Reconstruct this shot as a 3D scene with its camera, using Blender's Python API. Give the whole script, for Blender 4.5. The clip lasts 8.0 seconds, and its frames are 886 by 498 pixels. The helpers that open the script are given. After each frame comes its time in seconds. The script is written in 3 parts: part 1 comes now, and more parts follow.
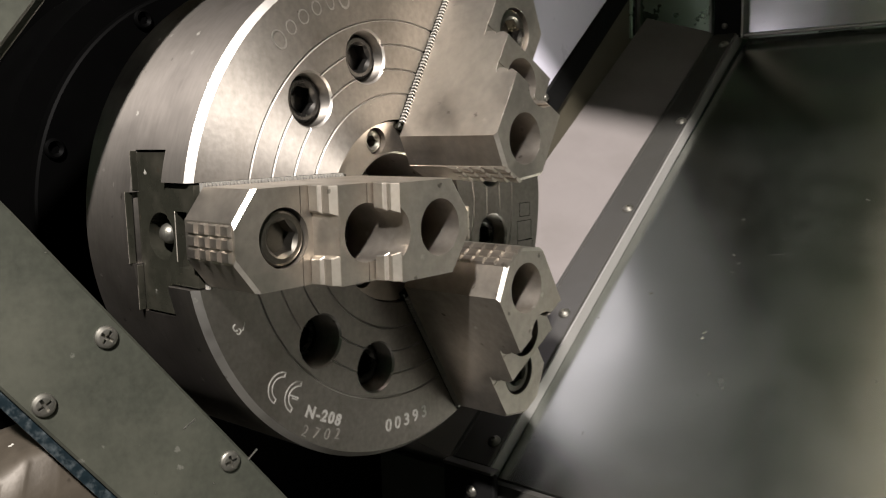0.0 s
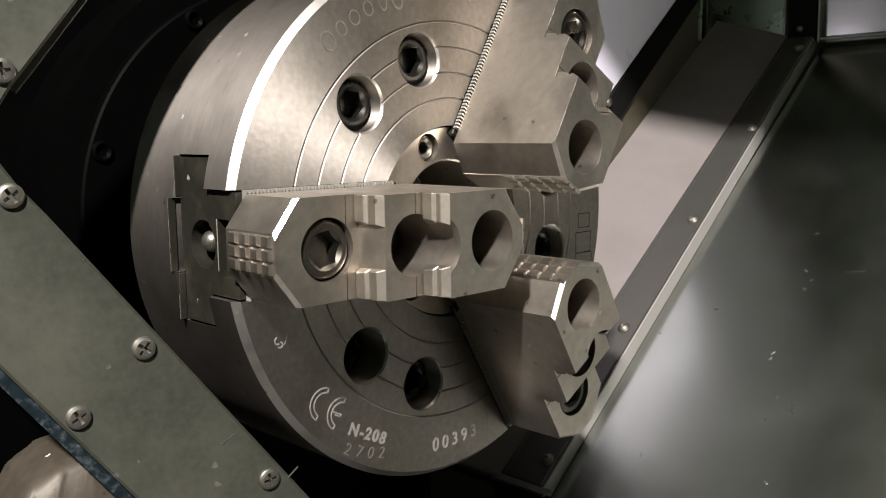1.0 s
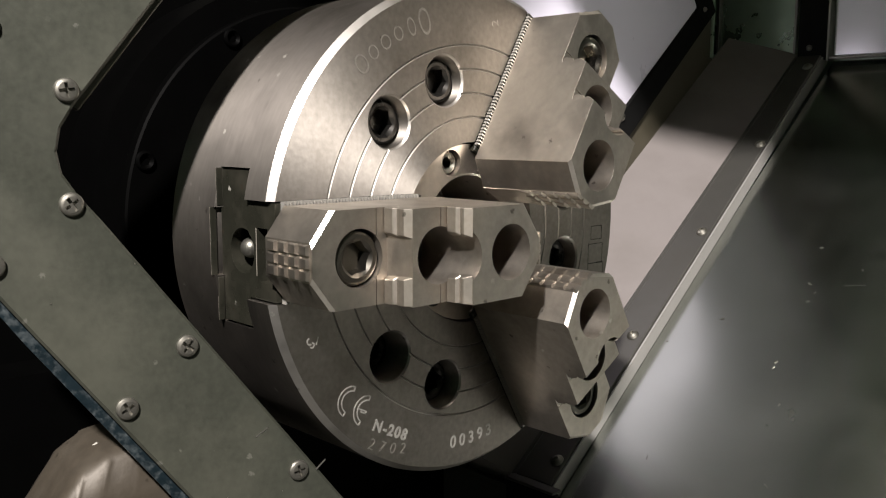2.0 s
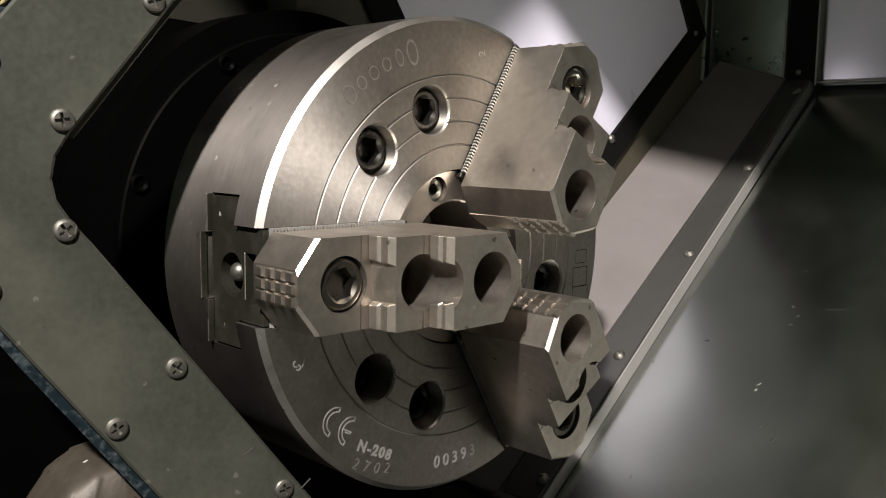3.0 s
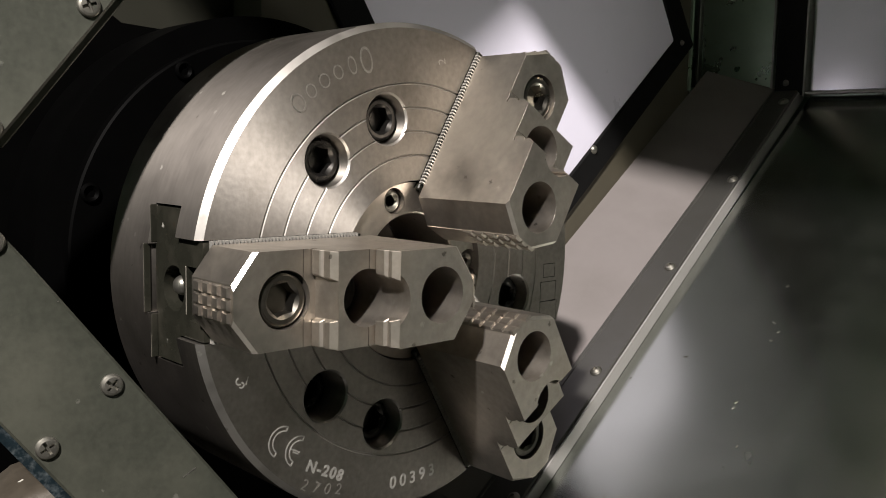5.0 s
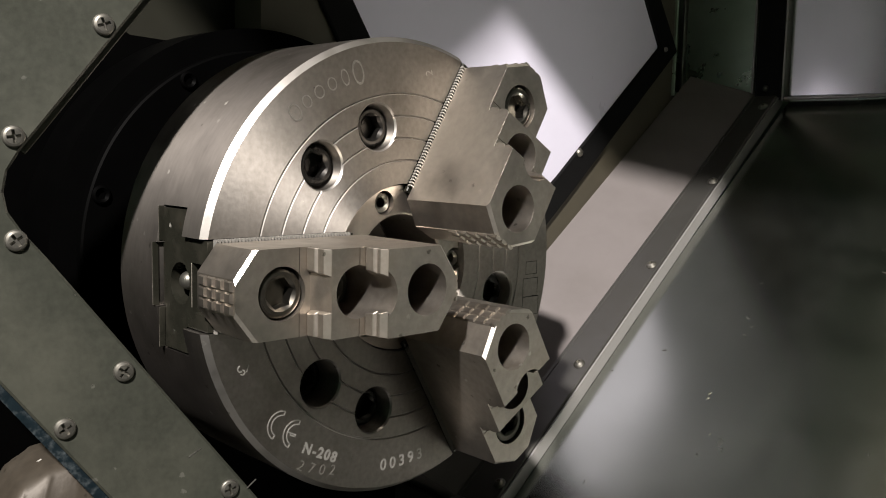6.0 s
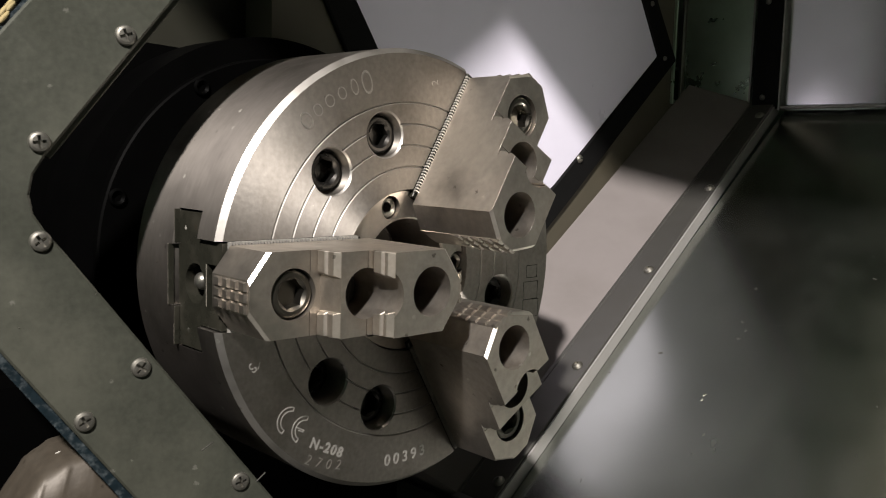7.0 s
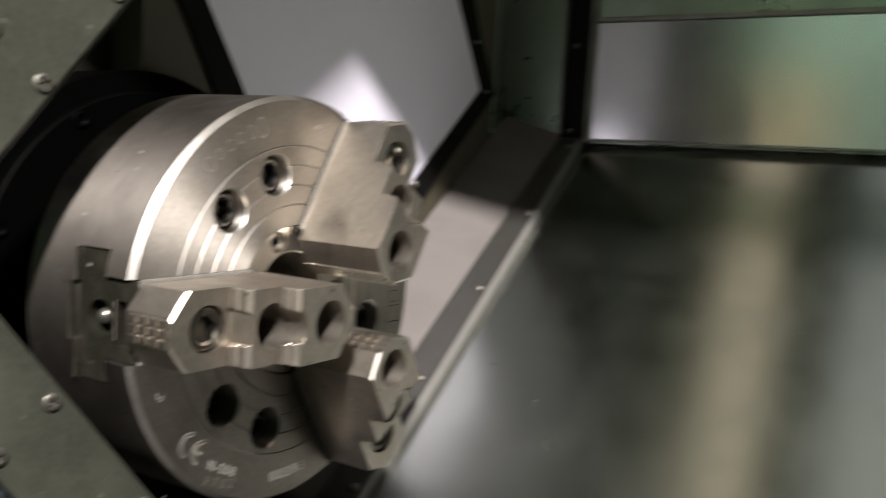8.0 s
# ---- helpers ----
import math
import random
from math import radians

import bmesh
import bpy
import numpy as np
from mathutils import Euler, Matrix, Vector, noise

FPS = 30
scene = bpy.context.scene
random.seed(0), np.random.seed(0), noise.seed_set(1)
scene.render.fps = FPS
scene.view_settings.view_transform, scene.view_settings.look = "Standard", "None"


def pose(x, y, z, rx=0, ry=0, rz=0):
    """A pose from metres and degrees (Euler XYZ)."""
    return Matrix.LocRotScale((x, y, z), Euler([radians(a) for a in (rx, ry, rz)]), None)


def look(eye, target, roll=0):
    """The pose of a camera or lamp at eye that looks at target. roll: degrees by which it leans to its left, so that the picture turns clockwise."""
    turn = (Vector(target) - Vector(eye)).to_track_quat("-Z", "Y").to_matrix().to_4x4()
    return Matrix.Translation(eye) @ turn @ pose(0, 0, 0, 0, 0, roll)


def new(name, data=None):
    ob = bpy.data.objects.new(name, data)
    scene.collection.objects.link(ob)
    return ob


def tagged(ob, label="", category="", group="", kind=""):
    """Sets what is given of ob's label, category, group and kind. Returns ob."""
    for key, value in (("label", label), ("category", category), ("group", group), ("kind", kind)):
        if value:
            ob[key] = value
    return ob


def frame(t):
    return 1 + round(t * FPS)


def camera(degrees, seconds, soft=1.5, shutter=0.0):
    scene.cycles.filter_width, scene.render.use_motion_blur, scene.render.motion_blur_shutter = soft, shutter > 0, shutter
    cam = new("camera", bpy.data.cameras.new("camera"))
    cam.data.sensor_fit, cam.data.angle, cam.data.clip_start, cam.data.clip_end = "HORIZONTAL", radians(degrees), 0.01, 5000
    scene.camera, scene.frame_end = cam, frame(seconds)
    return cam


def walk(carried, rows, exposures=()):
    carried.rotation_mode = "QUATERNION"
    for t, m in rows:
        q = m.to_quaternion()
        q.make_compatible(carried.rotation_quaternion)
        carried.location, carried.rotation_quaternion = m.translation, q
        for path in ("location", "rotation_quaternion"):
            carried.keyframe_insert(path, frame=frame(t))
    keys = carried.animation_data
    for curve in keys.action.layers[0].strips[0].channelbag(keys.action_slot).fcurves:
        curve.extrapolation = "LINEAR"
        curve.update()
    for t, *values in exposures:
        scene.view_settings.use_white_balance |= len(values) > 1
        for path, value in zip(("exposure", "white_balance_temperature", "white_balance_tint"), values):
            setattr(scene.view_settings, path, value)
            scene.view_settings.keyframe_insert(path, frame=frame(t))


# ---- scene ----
Z0 = 1.05            # height of the spindle axis over the workshop floor, m
cam = camera(52.87, 8.0, soft=1.0, shutter=0.5)
PATH = [
    (0.0, 0.2641, -0.2742, 0.0357, 41.22, -7.81, -1.34),
    (0.5, 0.2551, -0.2607, 0.0393, 43.54, -7.75, -1.25),
    (1.0, 0.2544, -0.2593, 0.0375, 45.07, -7.63, -0.69),
    (1.5, 0.2632, -0.2695, 0.0372, 45.50, -7.47, -0.22),
    (2.8, 0.2737, -0.2814, 0.0543, 45.86, -7.03, 0.90),
    (3.0, 0.2776, -0.2801, 0.0504, 45.71, -6.76, 0.88),
    (3.5, 0.2778, -0.2758, 0.0483, 45.48, -6.40, 1.14),
    (4.0, 0.2795, -0.2723, 0.0486, 45.81, -6.34, 1.34),
    (4.5, 0.2780, -0.2613, 0.0435, 46.02, -6.10, 1.22),
    (4.7, 0.2788, -0.2547, 0.0482, 46.12, -6.17, 1.21),
    (6.0, 0.3078, -0.2722, 0.0543, 46.05, -6.25, 1.27),
    (6.5, 0.3124, -0.2754, 0.0554, 46.12, -6.18, 1.44),
    (7.0, 0.3171, -0.2842, 0.0565, 46.01, -6.10, 1.79),
    (7.5, 0.3276, -0.3154, 0.0619, 44.99, -6.17, 2.18),
    (8.0, 0.3074, -0.3493, 0.0757, 31.97, -5.53, 3.39),
]


def aim(x, y, z, yaw, pitch, roll):
    return pose(x, y, z + Z0, 90 + pitch, 0, yaw) @ pose(0, 0, 0, 0, 0, roll)


walk(cam, [(t, aim(*row)) for t, *row in PATH], [(0.0, 0.28), (1.5, 0.25), (3.0, -0.10), (6.5, -0.08), (7.5, 0.0), (8.0, 0.13)])

# ---- world and lamps ----
world = bpy.data.worlds.new("workshop")
scene.world = world
world.use_nodes = True
world.node_tree.nodes["Background"].inputs[0].default_value = (0.5, 1.0, 0.5, 1)
world.node_tree.nodes["Background"].inputs[1].default_value = 0.003


def area_lamp(name, eye, target, size, watts, colour):
    data = bpy.data.lights.new(name, "AREA")
    data.shape, data.size, data.energy, data.color = "DISK", size, watts, colour
    ob = new(name, data)
    ob.matrix_world = look((eye[0], eye[1], eye[2] + Z0), (target[0], target[1], target[2] + Z0))
    return ob


area_lamp("work_lamp", (0.80, -1.10, 1.15), (0, 0.05, 0.0), 0.06, 110, (1.0, 0.935, 0.893))
# unseen greenish lamp, added to light the wall that reflects into the machine
area_lamp("wall_fill_lamp", (-0.2, -1.7, 1.35), (-0.2, -2.6, 0.3), 0.6, 10.5, (0.80, 1.0, 0.79))


# ---- materials ----
def material(name, colour, rough, metal=0.0, grain=0.0, scale=40.0, bump=0.0, aniso=0.0, tangent="", stretch=(1, 1, 1), dirt=0.0, dirt_colour=(0.05, 0.045, 0.035), dirt_scale=9.0, rough_var=0.1, spots=0.0, coat=0.0, shine=0.5):
    m = bpy.data.materials.new(name)
    m.use_nodes = True
    nt = m.node_tree
    n, link = nt.nodes, nt.links
    p = n["Principled BSDF"]
    p.inputs["Metallic"].default_value = metal
    p.inputs["Coat Weight"].default_value = coat
    p.inputs["Specular IOR Level"].default_value = shine
    tc = n.new("ShaderNodeTexCoord")
    mp = n.new("ShaderNodeMapping")
    mp.inputs["Scale"].default_value = stretch
    link.new(tc.outputs["Object"], mp.inputs["Vector"])
    fine = n.new("ShaderNodeTexNoise")
    fine.inputs["Scale"].default_value, fine.inputs["Detail"].default_value = scale, 6
    link.new(mp.outputs[0], fine.inputs["Vector"])
    big = n.new("ShaderNodeTexNoise")
    big.inputs["Scale"].default_value, big.inputs["Detail"].default_value, big.inputs["Roughness"].default_value = dirt_scale, 5, 0.6
    link.new(tc.outputs["Object"], big.inputs["Vector"])
    lo, hi = [c * (1 - grain) for c in colour], [min(1, c * (1 + grain)) for c in colour]
    mix = n.new("ShaderNodeMix")
    mix.data_type = "RGBA"
    mix.inputs["A"].default_value, mix.inputs["B"].default_value = (*lo, 1), (*hi, 1)
    link.new(fine.outputs["Fac"], mix.inputs["Factor"])
    ramp = n.new("ShaderNodeMapRange")
    ramp.inputs["From Min"].default_value, ramp.inputs["From Max"].default_value = 0.48, 0.75
    ramp.inputs["To Max"].default_value = dirt
    link.new(big.outputs["Fac"], ramp.inputs["Value"])
    stain = n.new("ShaderNodeMix")
    stain.data_type = "RGBA"
    stain.inputs["B"].default_value = (*dirt_colour, 1)
    link.new(ramp.outputs[0], stain.inputs["Factor"])
    link.new(mix.outputs["Result"], stain.inputs["A"])
    last = stain.outputs["Result"]
    if spots:
        vor = n.new("ShaderNodeTexVoronoi")
        vor.inputs["Scale"].default_value = 150.0
        ragged = n.new("ShaderNodeVectorMath")
        ragged.operation = "MULTIPLY_ADD"
        ragged.inputs[1].default_value = (0.0022, 0.0022, 0.0022)
        wob = n.new("ShaderNodeTexNoise")
        wob.inputs["Scale"].default_value = 900.0
        link.new(tc.outputs["Object"], wob.inputs["Vector"])
        link.new(wob.outputs["Color"], ragged.inputs[0])
        link.new(tc.outputs["Object"], ragged.inputs[2])
        link.new(ragged.outputs[0], vor.inputs["Vector"])
        cut_ = n.new("ShaderNodeMapRange")
        cut_.inputs["From Min"].default_value, cut_.inputs["From Max"].default_value = 0.17, 0.10
        cut_.inputs["To Max"].default_value = spots
        link.new(vor.outputs["Distance"], cut_.inputs["Value"])
        speck = n.new("ShaderNodeMix")
        speck.data_type = "RGBA"
        kindred = n.new("ShaderNodeMix")
        kindred.data_type = "RGBA"
        kindred.inputs["A"].default_value = (0.025, 0.02, 0.014, 1)
        kindred.inputs["B"].default_value = (0.62, 0.60, 0.54, 1)
        pick = n.new("ShaderNodeMath")
        pick.operation = "GREATER_THAN"
        pick.inputs[1].default_value = 0.68
        thin = n.new("ShaderNodeMath")
        thin.operation = "MULTIPLY"
        gate = n.new("ShaderNodeMapRange")
        gate.inputs["From Min"].default_value, gate.inputs["From Max"].default_value = 0.55, 0.65
        sep = n.new("ShaderNodeSeparateColor")
        link.new(vor.outputs["Color"], sep.inputs[0])
        link.new(sep.outputs[0], gate.inputs["Value"])
        link.new(sep.outputs[1], pick.inputs[0])
        link.new(pick.outputs[0], kindred.inputs["Factor"])
        link.new(kindred.outputs["Result"], speck.inputs["B"])
        link.new(cut_.outputs[0], thin.inputs[0])
        link.new(gate.outputs[0], thin.inputs[1])
        link.new(thin.outputs[0], speck.inputs["Factor"])
        link.new(last, speck.inputs["A"])
        last = speck.outputs["Result"]
    link.new(last, p.inputs["Base Color"])
    rr = n.new("ShaderNodeMapRange")
    rr.inputs["From Min"].default_value, rr.inputs["From Max"].default_value = 0.3, 0.7
    rr.inputs["To Min"].default_value, rr.inputs["To Max"].default_value = max(0.03, rough - rough_var), min(1, rough + rough_var)
    link.new(big.outputs["Fac"], rr.inputs["Value"])
    link.new(rr.outputs[0], p.inputs["Roughness"])
    if bump:
        bp = n.new("ShaderNodeBump")
        bp.inputs["Strength"].default_value, bp.inputs["Distance"].default_value = bump, 0.0004
        link.new(fine.outputs["Fac"], bp.inputs["Height"])
        link.new(bp.outputs[0], p.inputs["Normal"])
    if aniso:
        p.inputs["Anisotropic"].default_value = aniso
        tg = n.new("ShaderNodeTangent")
        tg.direction_type, tg.axis = "RADIAL", tangent or "X"
        p.inputs["Anisotropic Rotation"].default_value = 0.25
        link.new(tg.outputs[0], p.inputs["Tangent"])
    return m


TURNED = material("turned_steel", (0.256, 0.238, 0.214), 0.64, 1.0, 0.28, 420, 0.14, aniso=0.85, tangent="X", dirt=0.4, dirt_colour=(0.10, 0.085, 0.065), dirt_scale=30, spots=0.85, rough_var=0.04)
SIDE = material("turned_side_steel", (0.240, 0.220, 0.200), 0.46, 1.0, 0.16, 120, 0.06, aniso=0.7, tangent="X", stretch=(6, 1, 1), dirt=0.8, dirt_colour=(0.05, 0.046, 0.036), dirt_scale=20, spots=0.5, rough_var=0.05)
GROUND = material("ground_steel", (0.45, 0.410, 0.360), 0.42, 1.0, 0.24, 260, 0.14, dirt=0.5, dirt_colour=(0.14, 0.122, 0.088), dirt_scale=34, spots=0.6, rough_var=0.09)
EDGE = material("bright_steel", (0.34, 0.326, 0.305), 0.48, 1.0, 0.2, 200, 0.12, dirt=0.4, dirt_scale=50, dirt_colour=(0.15, 0.14, 0.12), spots=0.4)
RUBBED = material("rubbed_bright_edge_steel", (0.66, 0.62, 0.56), 0.42, 1.0, 0.2, 300, 0.1, dirt=0.4, dirt_scale=70, dirt_colour=(0.22, 0.20, 0.16))
OXIDE = material("black_oxide_steel", (0.045, 0.043, 0.040), 0.3, 0.9, 0.2, 260, 0.1, dirt=0.5, dirt_scale=60)
BOLT = material("worn_bolt_steel", (0.145, 0.136, 0.118), 0.34, 1.0, 0.2, 260, 0.08, dirt=0.6, dirt_scale=80)
OILY = material("oily_dark_steel", (0.016, 0.016, 0.012), 0.28, 0.25, 0.3, 180, 0.25, dirt=0.5, dirt_scale=50, spots=0.7, shine=0.35)
# near-black colour that holds the shade behind the chuck
DARK = material("shade_black_steel", (0.0006, 0.0006, 0.0006), 0.55, 0.0, 0.3, 60, 0.1, dirt=0.4, dirt_colour=(0.001, 0.001, 0.0008), shine=0.02)
FAINT = material("worn_stamped_steel", (0.40, 0.38, 0.35), 0.5, 1.0, 0.3, 500, 0.2, dirt=0.6, dirt_colour=(0.12, 0.11, 0.10), dirt_scale=260)
MARK = material("stamped_bright_steel", (0.40, 0.388, 0.36), 0.4, 0.7, 0.3, 500, 0.1, dirt=0.4, dirt_scale=150)
COVER = material("dull_grey_sheet_steel", (0.040, 0.0425, 0.033), 0.46, 0.35, 0.34, 420, 0.14, dirt=0.5, dirt_colour=(0.085, 0.085, 0.064), dirt_scale=19, spots=0.08)
SCREW = material("zinc_screw_steel", (0.210, 0.203, 0.178), 0.40, 0.9, 0.2, 200, 0.1, dirt=0.5, dirt_scale=120)
SHEET = material("brushed_stainless_sheet", (0.468, 0.490, 0.455), 0.225, 1.0, 0.08, 60, 0.025, stretch=(0.6, 14, 14), dirt=0.10, dirt_colour=(0.25, 0.26, 0.23), dirt_scale=16, rough_var=0.05)
CHUTE = material("pale_grey_painted_sheet", (0.138, 0.125, 0.121), 0.6, 0.0, 0.06, 50, 0.04, dirt=0.25, dirt_scale=14, shine=0.15)
STRIP = material("grey_steel_strip", (0.078, 0.076, 0.070), 0.38, 0.6, 0.08, 90, 0.03, dirt=0.3, dirt_scale=12)
GREEN = material("greenish_steel_sheet", (0.42, 0.52, 0.42), 0.3, 0.75, 0.10, 45, 0.05, dirt=0.35, dirt_scale=9)
OLIVE = material("olive_painted_wall", (0.060, 0.053, 0.036), 0.55, 0.1, 0.1, 40, 0.04, dirt=0.3)
# darkened copy of OLIVE for the shaded wall, also on tray and sill
UNDER = material("shaded_olive_sheet", (0.013, 0.013, 0.008), 0.5, 0.2, 0.15, 40, 0.05, dirt=0.4, dirt_colour=(0.012, 0.011, 0.008))
WORN = material("hazy_stainless_sheet", (0.80, 0.80, 0.83), 0.17, 0.95, 0.08, 60, 0.03, dirt=0.10, dirt_colour=(0.4, 0.41, 0.38), dirt_scale=8, rough_var=0.03)
WHITE = material("frosted_white_panel", (0.62, 0.60, 0.70), 0.35, 0.0, 0.02, 30, 0.01, dirt=0.05)
RUBBER = material("black_rubber", (0.006, 0.006, 0.006), 0.6, 0.0, 0.2, 90, 0.1, shine=0.06)
BLUE = material("chipped_blue_paint", (0.005, 0.010, 0.013), 0.4, 0.1, 0.5, 260, 0.9, dirt=0.7, dirt_colour=(0.075, 0.088, 0.092), dirt_scale=320)
CAST = material("brown_cast_iron", (0.046, 0.038, 0.028), 0.55, 0.3, 0.35, 160, 0.6, dirt=0.4, dirt_scale=30, spots=0.8)
FOAM = material("yellow_sealing_foam", (0.24, 0.19, 0.085), 0.8, 0.0, 0.25, 160, 0.8, dirt=0.3, dirt_scale=60)
WALL = material("dark_machine_wall", (0.055, 0.09, 0.055), 0.5, 0.2, 0.1, 20, 0.03, dirt=0.2)
# lighter colour that holds the lamplight on the strip's side face
PALE = material("pale_lit_edge", (0.25, 0.240, 0.232), 0.45, 0.3, 0.08, 120, 0.05, dirt=0.15, dirt_scale=60)
# green put into the reflecting wall to tint the fill light
PAINT = material("green_fill_reflector", (0.40, 0.49, 0.42), 0.6, 0.0, 0.05, 6, 0.05, dirt=0.2, dirt_scale=1.5)
BEIGE = material("beige_reflection_paint", (0.78, 0.58, 0.36), 0.6, 0.0, 0.05, 6, 0.05, dirt=0.15, dirt_scale=2)
FLOOR = material("workshop_concrete", (0.16, 0.155, 0.14), 0.7, 0.0, 0.2, 12, 0.2, dirt=0.3, dirt_scale=3)

# ---- mesh helpers: all shapes are drawn in millimetres from the centre of the chuck's face ----
ORIGIN = {}


def thing(name, at, label, category, group="", kind=""):
    ob = new(name)
    ob.empty_display_size = 0.02
    ob.location = (at[0] / 1000, at[1] / 1000, at[2] / 1000 + Z0)
    ORIGIN[ob] = Vector(at)
    return tagged(ob, label, category, group, kind)


def finish(me, angle=30.0):
    me.polygons.foreach_set("use_smooth", [True] * len(me.polygons))
    me.set_sharp_from_angle(angle=radians(angle))


def part(name, bm, mat, parent=None, label="", cutters=(), bevel=0.0, at=None, angle=14.0, segments=1):
    base = Vector(at) if at is not None else (ORIGIN[parent] if parent else Vector((0, 0, 0)))
    bmesh.ops.transform(bm, matrix=Matrix.Scale(0.001, 4) @ Matrix.Translation(-base), verts=bm.verts)
    bmesh.ops.recalc_face_normals(bm, faces=bm.faces)
    me = bpy.data.meshes.new(name)
    bm.to_mesh(me)
    bm.free()
    me.materials.append(mat)
    ob = new(name, me)
    tools = []
    for c in cutters:
        bmesh.ops.transform(c, matrix=Matrix.Scale(0.001, 4) @ Matrix.Translation(-base), verts=c.verts)
        bmesh.ops.recalc_face_normals(c, faces=c.faces)
        cm = bpy.data.meshes.new("tool")
        c.to_mesh(cm)
        c.free()
        co = new("tool", cm)
        tools.append(co)
        mod = ob.modifiers.new("cut", "BOOLEAN")
        mod.operation, mod.object, mod.solver = "DIFFERENCE", co, "EXACT"
    if bevel:
        mod = ob.modifiers.new("bevel", "BEVEL")
        mod.width, mod.segments, mod.limit_method, mod.angle_limit = bevel / 1000, segments, "ANGLE", radians(28)
        mod.harden_normals = False
    if ob.modifiers:
        made = bpy.data.meshes.new_from_object(ob.evaluated_get(bpy.context.evaluated_depsgraph_get()))
        ob.modifiers.clear()
        made.name = name
        ob.data = made
        for co in tools:
            bpy.data.objects.remove(co)
    finish(ob.data, angle)
    if parent:
        ob.parent = parent
        ob.location = (base - ORIGIN[parent]) / 1000
        ORIGIN[ob] = base
    else:
        ob.location = base / 1000 + Vector((0, 0, Z0))
        ORIGIN[ob] = base
    if label:
        tagged(ob, label)
    return ob


def box(lo, hi, m=None, bm=None):
    bm = bm or bmesh.new()
    v = bmesh.ops.create_cube(bm, size=1)["verts"]
    c, s = (Vector(lo) + Vector(hi)) / 2, Vector(hi) - Vector(lo)
    t = Matrix.Translation(c) @ Matrix.Diagonal((*s, 1))
    bmesh.ops.transform(bm, matrix=(m @ t) if m else t, verts=v)
    return bm


def turned(profile, steps=96, m=None, bm=None):
    """A body of revolution round the x axis from (x, r) points; r = 0 closes it."""
    bm = bm or bmesh.new()
    rings = []
    for x, r in profile:
        if r == 0:
            rings.append([bm.verts.new((x, 0, 0))])
        else:
            rings.append([bm.verts.new((x, r * math.cos(a), r * math.sin(a))) for a in (2 * math.pi * k / steps for k in range(steps))])
    for a, b in zip(rings, rings[1:]):
        for k in range(steps):
            j = (k + 1) % steps
            q = [a[k % len(a)], a[j % len(a)], b[j % len(b)], b[k % len(b)]]
            q = [v for i, v in enumerate(q) if v not in q[:i]]
            bm.faces.new(q)
    if m:
        bmesh.ops.transform(bm, matrix=m, verts=[v for ring in rings for v in ring])
    return bm


def prism(points, lo, hi, place, bm=None):
    """A flat outline drawn out from lo to hi; place turns (a, b, height) into millimetres."""
    bm = bm or bmesh.new()
    low, high = [[bm.verts.new(place(a, b, h)) for a, b in points] for h in (lo, hi)]
    bm.faces.new(low)
    bm.faces.new(list(reversed(high)))
    for k in range(len(points)):
        j = (k + 1) % len(points)
        bm.faces.new((low[k], high[k], high[j], low[j]))
    return bm


def spun(degrees):
    return Matrix.Rotation(radians(degrees), 4, "X")


def hexagon(flats, x0, x1, centre, turn=0.0):
    r = flats / 2 / math.cos(math.pi / 6)
    pts = [(centre[0] + r * math.cos(radians(turn + 60 * k)), centre[1] + r * math.sin(radians(turn + 60 * k))) for k in range(6)]
    return prism(pts, x0, x1, lambda a, b, h: (h, a, b))


def socket_bolt(name, parent, centre, top, radius, mat, label="", turn=10.0, depth=10.0, flats=10.0, m=None):
    """A socket head cap screw along x with its head's rim at x = top."""
    at = Matrix.Translation((0, *centre))
    bm = turned([(top - depth - 2, 0), (top - depth - 2, radius), (top - 1.1, radius), (top - 0.3, radius - 0.5), (top, radius - 1.3), (top, 0)], 40, at)
    tool = hexagon(flats, top - 6.0, top + 3, centre, turn)
    cone = turned([(top - 1.2, 0), (top - 1.2, flats * 0.5), (top + 0.4, flats * 0.5 + 1.9), (top + 0.4, 0)], 32, at)
    if m:
        for b in (bm, tool, cone):
            bmesh.ops.transform(b, matrix=m, verts=b.verts)
    return part(name, bm, mat, parent, label, [tool, cone])


# ---- the chuck ----
JAW_ANGLES = (180.0, 60.0, -60.0)
BOLT_ANGLES = (105, 135, 225, 255, -15, 15)
chuck = thing("lathe_chuck", (0, 0, 0), "round steel three-jaw power chuck with turned concentric grooves", "lathe chuck")
ring = []
for r in (50, 60, 70, 80):
    ring += [(0, r - 0.55), (-0.7, r - 0.12), (-0.7, r + 0.12), (0, r + 0.55)]
profile = [(-42, 0), (-42, 39), (0, 39.2)] + ring + [(0, 102.7), (-2.6, 105), (-69, 105), (-72.5, 103.2), (-75, 99), (-75, 0)]
tools = []
for a in BOLT_ANGLES:
    c = (66.7 * math.cos(radians(a)), 66.7 * math.sin(radians(a)))
    tools.append(turned([(-19, 0), (-19, 10.4), (-0.9, 10.4), (0.5, 11.5), (0.5, 0)], 48, Matrix.Translation((0, *c))))
for a in JAW_ANGLES:
    tools.append(box((-20, 24, -18.6), (5, 120, 18.6), spun(a)))
    tools.append(box((-37, 40, -30), (-16.5, 120, 30), spun(a)))
tools.append(box((-38.7, 40, -14.6), (-16.8, 120, 12), spun(180)))
tools.append(turned([(-60, 0), (-60, 25.5), (0, 25.5), (0, 0)], 64))
chuck_body = part("body", turned(profile, 180), TURNED, chuck, cutters=tools)
chuck_body.data.materials.clear()
